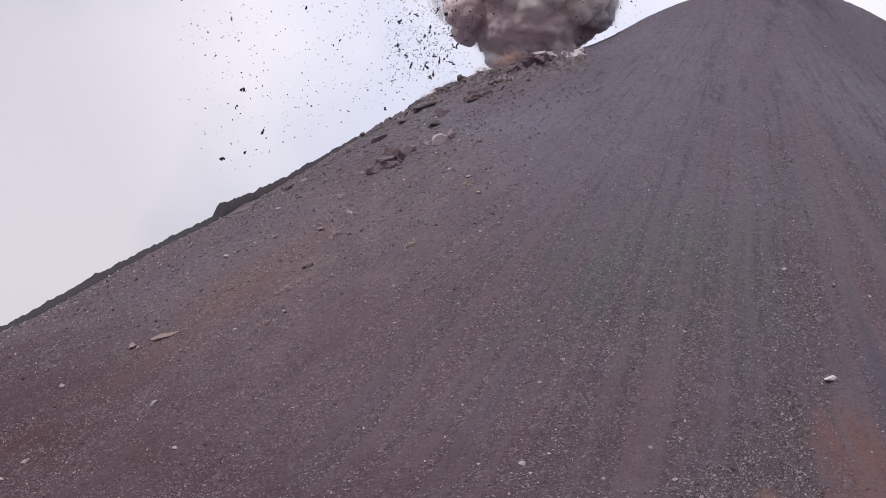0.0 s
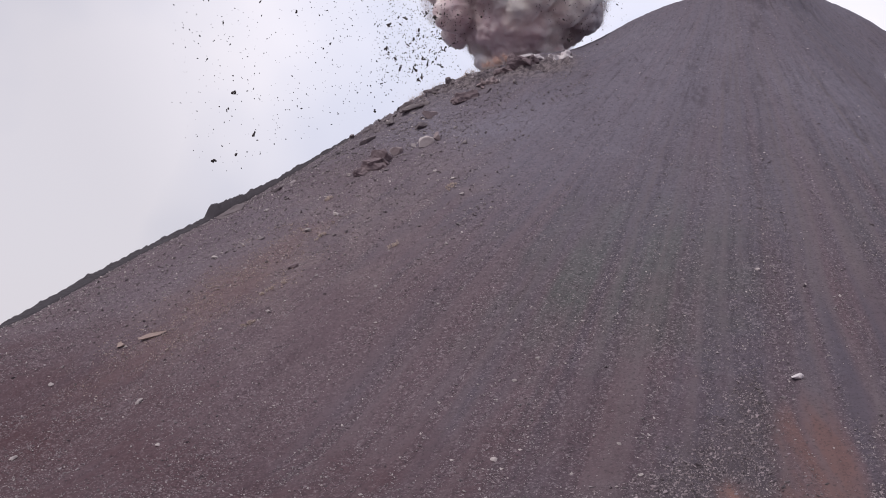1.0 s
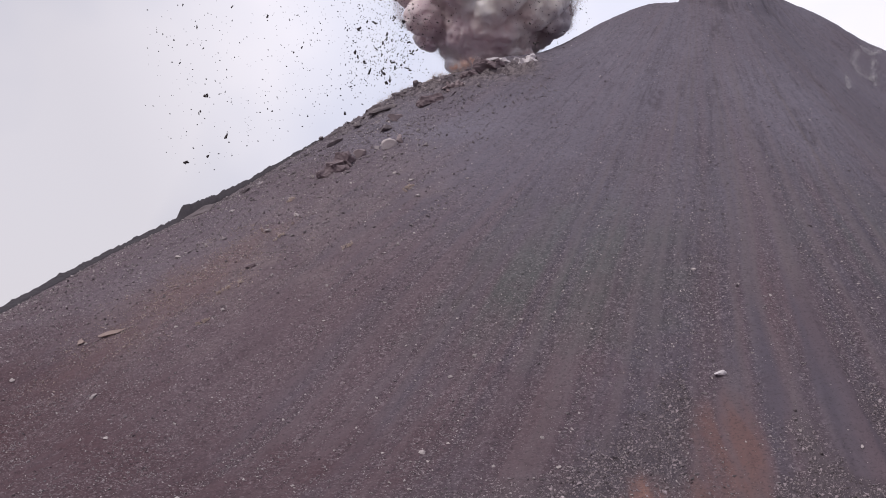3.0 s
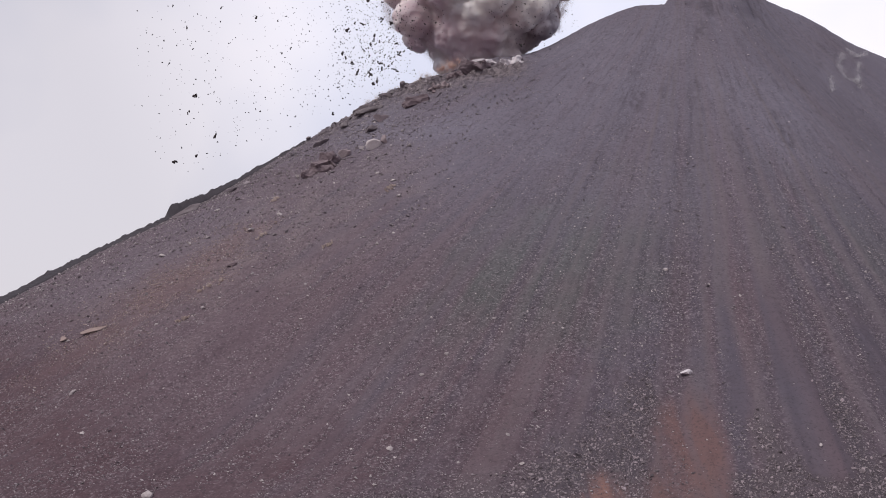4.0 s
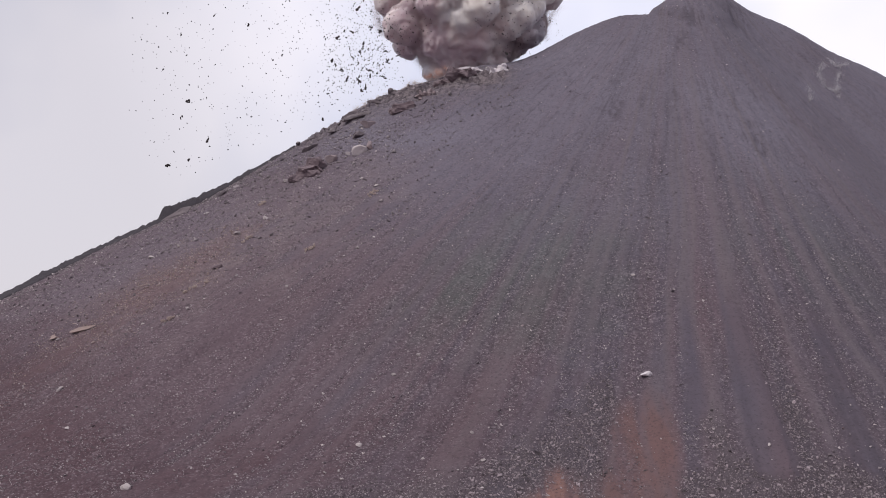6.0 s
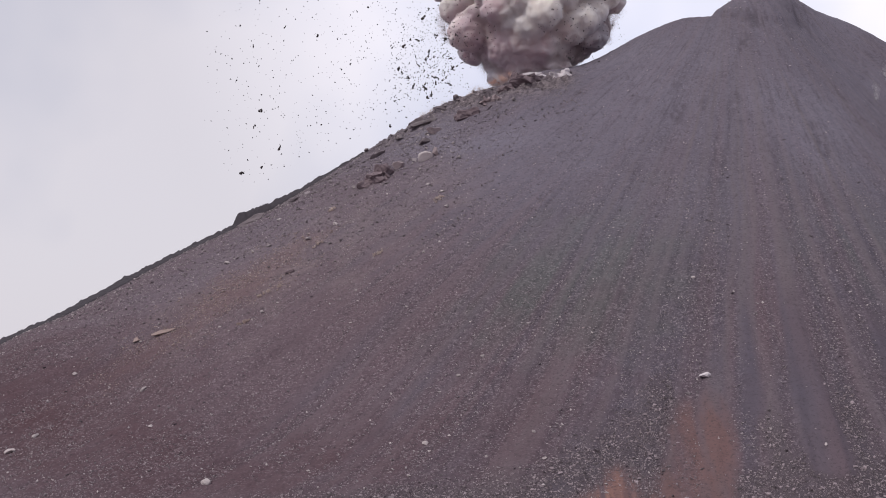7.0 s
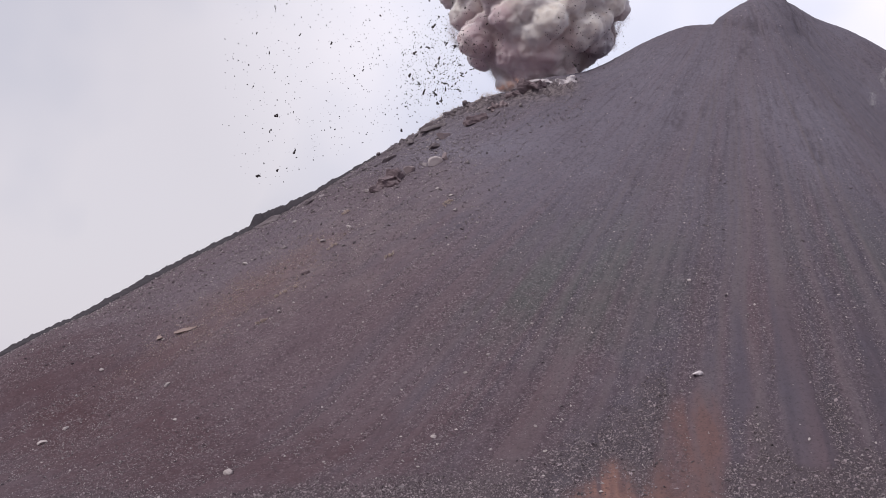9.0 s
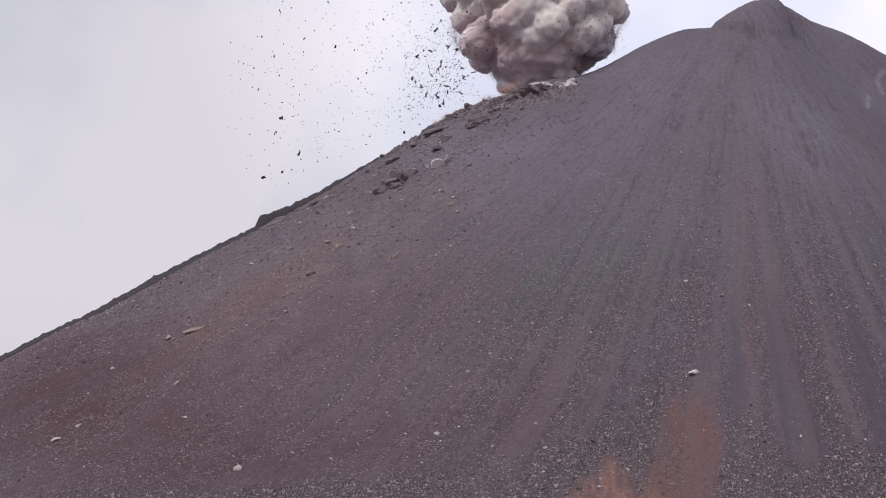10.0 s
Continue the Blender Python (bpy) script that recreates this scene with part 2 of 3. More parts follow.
CLINKER = stone("black_clinker", (0.032, 0.028, 0.035), (0.056, 0.049, 0.059))
LAVA_SKIN = stone("dark_lava_skin", (0.035, 0.028, 0.030), (0.07, 0.055, 0.058))


def smoke(name, dark, light, cover, scale=0.09, warm=None, fade=(0.35, 0.65)):
    """Ash smoke: dull particles that scatter light forwards and back, with gaps that let the sky through."""
    n = Nodes(name)
    tone, puffs = n.noise(scale, 3, 0.5), n.noise(scale * 2.0, 5, 0.6)
    color = n.mix(n.span(tone, 0.36, 0.64), dark, light)
    if warm:
        color = n.mix(n.span(n.noise(scale * 0.8, 2, 0.5), 0.46, 0.64, 0.0, 0.85), color, warm)
    body = n.add("ShaderNodeBsdfDiffuse", {"Color": color}).outputs[0]
    if cover < 1:
        clear = n.add("ShaderNodeBsdfTransparent")
        body = n.add("ShaderNodeMixShader", {"Fac": n.span(puffs, fade[0], fade[1], 0.0, cover), 1: clear.outputs[0], 2: body}).outputs[0]
    n.tree.links.new(body, n.out.inputs["Surface"])
    n.tree.nodes.remove(n.bsdf)
    return n.mat


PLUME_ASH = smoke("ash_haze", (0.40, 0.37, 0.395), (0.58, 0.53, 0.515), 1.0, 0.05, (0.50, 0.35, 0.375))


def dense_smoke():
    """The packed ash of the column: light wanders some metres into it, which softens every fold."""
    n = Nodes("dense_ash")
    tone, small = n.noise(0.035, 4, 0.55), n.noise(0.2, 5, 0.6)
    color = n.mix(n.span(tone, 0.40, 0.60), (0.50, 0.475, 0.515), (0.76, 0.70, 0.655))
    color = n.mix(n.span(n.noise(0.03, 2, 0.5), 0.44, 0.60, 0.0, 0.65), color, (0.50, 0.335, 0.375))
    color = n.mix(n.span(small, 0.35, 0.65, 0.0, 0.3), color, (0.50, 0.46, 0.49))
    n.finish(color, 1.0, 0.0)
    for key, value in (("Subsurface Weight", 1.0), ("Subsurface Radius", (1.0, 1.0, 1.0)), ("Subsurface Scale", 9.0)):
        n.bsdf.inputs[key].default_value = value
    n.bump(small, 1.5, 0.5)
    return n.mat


DENSE_ASH = dense_smoke()
TAN_DUST = smoke("tan_dust", (0.50, 0.40, 0.37), (0.62, 0.52, 0.48), 1.0, 0.25)
RED_DUST = smoke("red_dust", (0.54, 0.36, 0.32), (0.66, 0.48, 0.43), 1.0, 0.25)
STEAM = smoke("steam", (0.55, 0.53, 0.56), (0.66, 0.64, 0.67), 1.0, 0.25)


# ---- the volcano: one sheet from the slope to the horizon ----
def stretch(lo, hi, step, far):
    inner = np.arange(lo, hi + step / 2, step)
    out, gap, edge = [], step, 0.0
    while edge < far:
        gap *= 1.22
        edge += gap
        out.append(edge)
    out = np.array(out)
    return np.concatenate([lo - out[::-1], inner, inner[-1] + out])


def sheet(xs, ys, height):
    X, Y = np.meshgrid(xs, ys)
    Z = height(X, Y)
    w, h = len(xs), len(ys)
    mesh = bpy.data.meshes.new("ground")
    mesh.vertices.add(w * h)
    mesh.vertices.foreach_set("co", np.stack([X, Y, Z], -1).astype(np.float32).ravel())
    i = (np.arange(h - 1)[:, None] * w + np.arange(w - 1)).ravel()
    quads = np.stack([i, i + 1, i + w + 1, i + w], -1).astype(np.int32)
    mesh.loops.add(quads.size)
    mesh.loops.foreach_set("vertex_index", quads.ravel())
    mesh.polygons.add(len(quads))
    mesh.polygons.foreach_set("loop_start", np.arange(0, quads.size, 4, dtype=np.int32))
    mesh.update(calc_edges=True)
    mesh.shade_smooth()
    return mesh, X, Y


def put_attr(mesh, name, values):
    mesh.attributes.new(name, "FLOAT", "POINT").data.foreach_set("value", np.clip(values, 0, 1).astype(np.float32).ravel())


GROUND_MESH, GX, GY = sheet(stretch(-200, 262, 0.65, 4300), stretch(188, 500, 0.65, 4300), ground_height)
RILL = rills(GX, GY)
RHO, TH = polar(GX, GY)
HEIGHT = cone_height(GX, GY)
UPPER = np.clip((HEIGHT - 125) / 60, 0, 1) * np.clip((GX - 0) / 40, 0, 1)
FLECKS = np.clip(fbm(TH * 130, RHO / 13, 151, 4) - 0.58, 0, 1) * 3.4 * UPPER + np.clip(fbm(GX / 1.8, GY / 4, 153, 3) - 0.60, 0, 1) * 2.6 * UPPER
SMUDGE = sum(amp * blob(GX, GY, px, py, rx * 1.7, ry * 1.4, 190 + 3 * k, 0.9, turn, 1.0) for k, (px, py, rx, ry, turn, amp) in enumerate((
    (143, 441, 4, 9, 0, 0.8), (137, 431, 3, 6, 0, 0.7), (169, 466, 5, 9, 0, 0.7), (101, 384, 2.5, 9, -14, 0.7), (104, 404, 2.5, 7, -14, 0.5), (122, 384, 2, 9, -8, 0.4),
    (151, 366, 3, 11, 6, 0.55), (160, 440, 3, 14, 10, 0.4), (112, 345, 3, 12, -10, 0.3), (132, 350, 2.5, 12, 0, 0.4)))) * np.clip(6 * fbm(GX / 1.8, GY / 4.5, 177, 3) - 2.4, 0, 1.2)
SIDE = np.clip((TH + 2.28) / 0.35, 0.2, 1)
put_attr(GROUND_MESH, "rib", (RILL - 0.50) * 4.2 * SIDE * (1 - 0.8 * tongue(GX, GY)) + 0.05 * tongue(GX, GY))
# dark streaks fade high up, part of the haze put into the colour
put_attr(GROUND_MESH, "cinder", (0.46 - RILL) * 3.4 * (1 - 0.65 * UPPER) * np.where(GX > 95, 0.7, 1.0) * np.clip((TH + 2.40) / 0.35, 0.08, 1) * (0.5 + fbm(GX / 18, GY / 9, 145, 3)) + FLECKS * 0.8 + 0.4 * np.clip((270 - GY) / 35, 0, 1) * np.clip((90 - GX) / 40, 0, 1) + 0.42 * np.clip((285 - GY) / 40, 0, 1) * np.clip((GX - 92) / 20, 0, 1) + SMUDGE)
put_attr(GROUND_MESH, "slate", (fbm(GX / 70, GY / 70, 91, 3) - 0.35) * 1.6 + np.clip((GX - 10) / 120, -0.5, 0.4) + 2.2 * (fbm(TH * 55, RHO / 160, 157, 3) - 0.5) + 0.5 * blob(GX, GY, 72, 325, 34, 60, 171, 0.6, 0, 1.0) + 0.35 * tongue(GX, GY))
put_attr(GROUND_MESH, "olive", (blob(GX, GY, 58, 300, 52, 36, 173, 0.5, 30, 1.0) + 0.6 * blob(GX, GY, 150, 310, 26, 40, 174, 0.5, 0, 1.0)) * np.clip(3.2 * fbm(TH * 45, RHO / 120, 175, 3) - 0.9, 0.05, 1))
put_attr(GROUND_MESH, "rust", 0.9 * rusty(GX, GY) * np.clip(2.4 * fbm(GX / 2.0, GY / 16, 149, 4) - 0.3, 0.4, 1) + 0.30 * blob(GX, GY, -66, 325, 14, 36, 63, 0.9, -46, 0.9))
put_attr(GROUND_MESH, "red_ash", 1.1 * blob(GX, GY, -114, 286, 62, 44, 62, 0.35, -30, 1.3) + 0.85 * blob(GX, GY, -56, 232, 74, 40, 60, 0.4, -15, 1.4) + 0.4 * blob(GX, GY, 20, 236, 60, 26, 66, 0.7, 0, 1.2))
put_attr(GROUND_MESH, "ochre", 0.95 * red_fan(GX, GY) * np.clip(3.4 * fbm(GX / 1.3, GY / 9, 165, 3) - 1.2, 0, 1) + 0.10 * blob(GX, GY, -60, 330, 9, 32, 65, 1.0, -46, 0.9))
put_attr(GROUND_MESH, "fine_ash", 0.85 * np.maximum(tongue(GX, GY), 0.8 * rusty(GX, GY)) + 0.8 * (fbm(GX / 16, GY / 16, 141, 3) - 0.45) + np.clip((RILL - 0.47) * 4, 0, 0.7) + 0.6 * UPPER)
# painted haze, rising with height; the blob is a paler patch of flank
put_attr(GROUND_MESH, "hazed_ash", 0.22 * blob(GX, GY, -85, 350, 60, 30, 187, 0.5, 45, 1.0) + np.clip((HEIGHT - 120) / 70, 0, 1) * np.clip((GX + 30) / 60 + np.clip((GY - 385) / 30, 0, 1), 0.55, 1) * (0.55 + 0.7 * (fbm(GX / 30, GY / 30, 147, 3) - 0.3)))
put_attr(GROUND_MESH, "dusty", 0.85 * blob(GX, GY, -32, 346, 80, 46, 185, 0.5, 35, 1.0) * np.clip(2 * fbm(GX / 7, GY / 7, 186, 4) - 0.3, 0.2, 1))
put_attr(GROUND_MESH, "gravel", gravel(GX, GY))
put_attr(GROUND_MESH, "crag", crags(GX, GY))
ground = new("ground", GROUND_MESH)
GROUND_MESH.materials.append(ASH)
tagged(ground, "brown-grey ash and scree slope of a volcanic cone", "volcano slope", kind="structure")


# ---- helpers for things ----
def part(name, bm, material, parent=None, label="", smooth=False):
    mesh = bpy.data.meshes.new(name)
    bm.to_mesh(mesh)
    bm.free()
    mesh.materials.append(material)
    if smooth:
        mesh.shade_smooth()
    ob = new(name, mesh)
    if parent:
        ob.parent = parent
    if label:
        ob["label"] = label
    return ob


def rock_bmesh(size, seed, detail=2, crag=0.35, bm=None, at_place=(0, 0, 0), turn=0.0, cut=(0.32, 0.70)):
    """A broken stone: a ball cut by random planes and roughened. size: its three half-lengths."""
    rng = random.Random(seed)
    own = bmesh.new()
    bmesh.ops.create_icosphere(own, subdivisions=detail, radius=1)
    cuts = []
    for _ in range(8):
        v = Vector((rng.gauss(0, 1), rng.gauss(0, 1), rng.gauss(0, 1))).normalized()
        cuts.append((v, rng.uniform(*cut)))
    off = Vector((rng.uniform(0, 90), rng.uniform(0, 90), rng.uniform(0, 90)))
    size = [a * 1.5 for a in size]
    m = Matrix.Translation(at_place) @ Matrix.Rotation(turn, 4, "Z") @ Matrix.Diagonal((*size, 1))
    for v in own.verts:
        p = v.co.copy()
        for axis, far in cuts:
            d = p.dot(axis)
            if d > far:
                p -= axis * (d - far)
        p *= 1 + crag * 0.5 * noise.noise(p * 1.5 + off) + crag * 0.22 * noise.noise(p * 6 + off)
        v.co = m @ p
    if bm is None:
        return own
    mesh = bpy.data.meshes.new("tmp")
    own.to_mesh(mesh)
    own.free()
    bm.from_mesh(mesh)
    bpy.data.meshes.remove(mesh)
    return bm


# ---- dark clinker ridge along the far edge of the slope ----
RIDGE = [(-215, 270), (-188, 315), (-166, 345), (-147, 372), (-128, 402), (-108, 424), (-94, 436), (-80, 446), (-45, 451), (-22, 451)]


def ridge_line(s):
    k = min(int(s), len(RIDGE) - 2)
    f = s - k
    (ax, ay), (bx, by) = RIDGE[k], RIDGE[k + 1]
    return ax + (bx - ax) * f, ay + (by - ay) * f


def clinker_ridge():
    steps, across = 420, 13
    flat, rises, faces = [], [], []
    for i in range(steps + 1):
        s = i / steps * (len(RIDGE) - 1)
        x, y = ridge_line(s)
        x2, y2 = ridge_line(min(s + 0.05, len(RIDGE) - 1.0))
        x1, y1 = ridge_line(max(s - 0.05, 0.0))
        d = Vector((x2 - x1, y2 - y1)).normalized()
        side = Vector((-d.y, d.x))
        step_up = max(0.0, min(1.0, (s - 5.95) / 0.10)) * max(-0.15, 1 - (s - 6) / 1.5)
        crest = 2.4 + 4.4 * step_up
        half = 11.0 if s < 5.0 else 11.0 - 5.0 * min(1.0, s - 5.0)
        crest *= 1 - max(0.0, s - 8) * 0.9
        crest += 0.9 * (noise.noise(Vector((s * 9, 0, 3))) + 0.5 * noise.noise(Vector((s * 31, 0, 5))))
        for j in range(across):
            u = j / (across - 1) * 2 - 1
            px, py = x + side.x * u * half, y + side.y * u * half
            rough = 0.7 * noise.noise(Vector((px * 0.5, py * 0.5, 1))) + 0.45 * noise.noise(Vector((px * 1.6, py * 1.6, 7)))
            flat.append((px, py))
            rises.append(crest * max(0.0, 1 - abs(u) ** 1.7) - (0.9 if abs(u) > 0.9 else 0) + rough * (1 - abs(u)))
    xy = np.array(flat)
    z = ground_height(xy[:, 0], xy[:, 1]) + np.array(rises)
    for i in range(steps):
        for j in range(across - 1):
            a = i * across + j
            faces.append((a, a + 1, a + across + 1, a + across))
    mesh = bpy.data.meshes.new("lava_ridge")
    mesh.from_pydata(np.column_stack([xy, z]).tolist(), [], faces)
    mesh.materials.append(CLINKER)
    return tagged(new("lava_ridge", mesh), "jagged black clinker ridge along the edge of the slope", "lava ridge")


clinker_ridge()


# ---- the eruption: plume, airborne fragments, dust ----
VENT = (37.0, 462.0, 226.0)


def billow(name, balls, voxel, swell, lumps, material, parent=None, label=""):
    """Smoke body: many rounded puffs fused into one skin and roughened into billows."""
    bm = bmesh.new()
    for x, y, z, r in balls:
        if r + swell > 0.8:
            bmesh.ops.create_icosphere(bm, subdivisions=2, radius=r + swell, matrix=Matrix.Translation((x, y, z)))
    ob = part(name, bm, material, parent, label, True)
    fuse = ob.modifiers.new("fuse", "REMESH")
    fuse.mode, fuse.voxel_size, fuse.use_smooth_shade = "VOXEL", voxel, True
    for size, strength in lumps:
        tex = bpy.data.textures.new(name, "CLOUDS")
        tex.noise_scale, tex.noise_depth = size, 2
        push = ob.modifiers.new("billow", "DISPLACE")
        push.texture, push.strength, push.mid_level = tex, strength, 0.5
        push.texture_coords = "LOCAL"
    return ob


def plume_reach(h):
    """Half-width of the column at a height over the vent: a neck, a swelling, and a wide cap."""
    k = np.clip((h - 8) / 32, 0, 1)
    flare = np.clip((h - 31) / 9, 0, 1)
    return 15.0 + 17 * k * k * (3 - 2 * k) + 12 * flare * flare * (3 - 2 * flare) + 0.2 * np.clip(h - 42, 0, None)


def eruption_plume():
    rng = random.Random(4)
    base = Vector((VENT[0] + 3.5, VENT[1] + 24, VENT[2] - 10))
    balls = []
    for i in range(40):
        h = -14 + 132 * (i / 39) ** 1.15
        reach = float(plume_reach(np.array(h)))
        for j in range(12):
            a = rng.uniform(0, 2 * math.pi)
            d = reach * rng.uniform(0.5, 0.9)
            r = reach * rng.uniform(0.12, 0.28) + 1.0
            balls.append((d * math.cos(a), 0.7 * d * math.sin(a), h + 10 + rng.uniform(-3, 3), r))
        balls.append((0, 0, h + 10, reach * 0.68))
    plume = new("eruption_plume")
    plume.location = base
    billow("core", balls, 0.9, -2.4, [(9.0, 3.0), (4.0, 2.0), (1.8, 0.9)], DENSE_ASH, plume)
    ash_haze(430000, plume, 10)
    return tagged(plume, "dark grey-brown ash plume with a maroon core rising from the vent", "ash plume")


def ash_haze(count, parent, seed):
    """Fine ash drifting off the column: thick against it, thinning outwards in ragged wisps."""
    r = np.random.RandomState(seed)
    h = r.uniform(4, 56, count)
    a = r.uniform(math.pi * 0.92, math.pi * 2.08, count)
    ragged = fbm(a * 5 + 40, h / 6, seed, 4)
    out = plume_reach(h) * (0.84 + 0.16 * ragged) + np.abs(r.normal(0, 1, count)) * (0.5 + 2.4 * ragged ** 2)
    p = np.stack([out * np.cos(a), 0.7 * out * np.sin(a), h + 10], -1)
    half = r.uniform(0.035, 0.08, count)
    co = r.normal(0, 1, (count, 3, 3)) * half[:, None, None] + p[:, None]
    ob = new("ash_haze", raw_mesh("ash_haze", co, np.arange(count * 3).reshape(count, 1, 3), PLUME_ASH))
    ob.parent = parent
    return tagged(ob, "loose fine ash drifting round the dense column", kind="stuff")


def specks(name, balls, count, swell, spread, size, material, parent, seed, label="", tuft=1.0):
    """Fine airborne ash flakes, thick near the puffs and thinning outwards."""
    r = np.random.RandomState(seed)
    b = np.array(balls)
    pick = r.choice(len(b), count, p=b[:, 3] ** 2 / (b[:, 3] ** 2).sum())
    way = r.normal(size=(count, 3))
    way /= np.linalg.norm(way, axis=1)[:, None]
    way[:, 1] = 0.15 - np.abs(way[:, 1])
    # tufts: how far the flakes stray differs from one side of a puff to another
    stray = 0.8 - 0.65 * tuft + 1.5 * tuft * value_noise(way[:, 0] * 3 + pick, way[:, 2] * 3 + way[:, 1] * 2, seed) ** 1.5
    p = b[pick, :3] + way * (b[pick, 3:] + swell + (np.abs(r.normal(0, spread, count)) * stray)[:, None])
    half = r.uniform(size[0], size[1], count)
    co = r.normal(0, 1, (count, 3, 3)) * half[:, None, None] + p[:, None]
    idx = np.arange(count * 3).reshape(count, 1, 3)
    ob = new(name, raw_mesh(name, co, idx, material))
    ob.parent = parent
    return tagged(ob, label, kind="stuff")


def raw_mesh(name, co, idx, material):
    mesh = bpy.data.meshes.new(name)
    mesh.vertices.add(co.size // 3)
    mesh.vertices.foreach_set("co", co.astype(np.float32).ravel())
    mesh.loops.add(idx.size)
    mesh.loops.foreach_set("vertex_index", idx.astype(np.int32).ravel())
    mesh.polygons.add(idx.size // 3)
    mesh.polygons.foreach_set("loop_start", np.arange(0, idx.size, 3, dtype=np.int32))
    mesh.update(calc_edges=True)
    mesh.shade_flat()
    mesh.materials.append(material)
    return mesh


OCTA = np.array([(1, 0, 0), (-1, 0, 0), (0, 1, 0), (0, -1, 0), (0, 0, 1), (0, 0, -1)], float)
OCTA_FACES = np.array([(0, 2, 4), (2, 1, 4), (1, 3, 4), (3, 0, 4), (2, 0, 5), (1, 2, 5), (3, 1, 5), (0, 3, 5)])


def splinters(r, count):
    """Corner points of many small broken stones of about unit size."""
    shapes = []
    for _ in range(24):
        p = OCTA * (1 + r.uniform(-0.4, 0.35, (6, 1))) + r.uniform(-0.3, 0.3, (6, 3))
        q, _ = np.linalg.qr(r.normal(size=(3, 3)))
        shapes.append((p * np.array([1.25, 0.85, 0.6])) @ q.T)
    return np.array(shapes)[r.randint(0, 24, count)]


eruption_plume()


def puff(name, x, y, long, high, deep, seed, material, label, category, group="", lift=0.0, turn=0.0, count=14, grains=2500, size=(0.08, 0.2), spread=0.2):
    """A low dust or steam cloud hanging over the slope, of fine particles alone."""
    rng = random.Random(seed)
    c, s = math.cos(radians(turn)), math.sin(radians(turn))
    base = at(x, y)
    balls = []
    for _ in range(count):
        u = rng.uniform(-1, 1)
        px, py = u * long * 0.5, rng.uniform(-1, 1) * deep * 0.4
        px, py = px * c - py * s, px * s + py * c
        r = high * rng.uniform(0.2, 0.45) * (1 - 0.5 * abs(u))
        balls.append((px, py, at(x + px, y + py) - base + r * 0.5 + lift + rng.uniform(0, 0.2) * high, r))
    cloud_ob = specks(name, balls, grains, -0.4 * high, spread * high, size, material, None, seed, "", 0.2)
    cloud_ob.location = (x, y, base)
    return tagged(cloud_ob, label, category, group, "stuff")


puff("dust_cloud", 29, 450, 14, 8, 6, 21, RED_DUST, "orange-red dust thrown up beside the vent rim", "dust cloud", lift=1.0, count=26, grains=34000, size=(0.03, 0.07))
for k, (dx, dy, long, high, turn) in enumerate([(-47, 319, 8.5, 2.6, 35), (-35.2, 343.5, 4.5, 2.2, 60), (-10.3, 326.8, 4, 1.8, 30), (-51, 303.6, 5, 1.8, 20), (8, 355.6, 4, 2.4, 50), (-36, 372, 3, 2.6, 60)]):
    puff("dust_puff", dx, dy, long, high, 2.5, 40 + 3 * k, TAN_DUST, "small pale dust puff kicked up on the ash slope", "dust puff", "dust puffs on the slope", 0.0, turn, 16, 15000, (0.02, 0.05))
for k, (dx, dy, long, high, turn) in enumerate([(-4, 444, 24, 3.2, 15), (18, 446, 22, 3.6, 15)]):
    puff("dust_cloud", dx, dy, long, high, 4, 80 + 3 * k, TAN_DUST, "thin tan dust drifting over the rim rocks", "dust cloud", "dust on the rim", 0.0, turn, 110, 36000, (0.015, 0.035), 0.5)


def steam_wisp(points, wide, grains, seed):
    """A curling thread of steam that clings to the slope."""
    x0, y0 = points[0]
    base = at(x0, y0)
    balls = []
    for (ax, ay), (bx, by) in zip(points, points[1:]):
        for k in range(8):
            px, py = ax + (bx - ax) * k / 8, ay + (by - ay) * k / 8
            balls.append((px - x0, py - y0, at(px, py) - base + 0.8, wide * (0.1 + 1.5 * value_noise(np.array([px * 0.6]), np.array([py * 0.6]), seed)[0])))
    ob = specks("steam_wisp", balls, grains, -0.6 * wide, 1.9 * wide, (0.03, 0.06), STEAM, None, seed)
    ob.location = (x0, y0, base)
    return tagged(ob, "thin white steam wisp curling over the ash slope", "steam wisp", "steam wisps", "stuff")


steam_wisp([(213.9, 474.2), (207.3, 463.6), (208.5, 458.1), (214.2, 459.9), (217, 464)], 1.1, 12000, 121)
steam_wisp([(218, 481), (221, 477.9), (226, 484), (232.1, 492.3)], 1.0, 7000, 123)
steam_wisp([(221, 474), (218, 468.0), (214.5, 456.4)], 1.0, 6000, 124)
steam_wisp([(199, 450), (196, 440), (194, 434)], 1.0, 4500, 122)


def fragment_mesh(seed):
    rng = random.Random(seed)
    bm = bmesh.new()
    for k in range(rng.choice((1, 2, 2, 3))):
        size = (rng.uniform(0.5, 1.0), rng.uniform(0.35, 0.6), rng.uniform(0.3, 0.55))
        rock_bmesh(size, seed * 10 + k, 1, 0.8, bm, (k * rng.uniform(0.6, 0.9), rng.uniform(-0.4, 0.4), rng.uniform(-0.4, 0.4)), rng.uniform(0, 3))
    mesh = bpy.data.meshes.new("lava_fragment")
    bm.to_mesh(mesh)
    bm.free()
    mesh.materials.append(LAVA_SKIN)
    return mesh


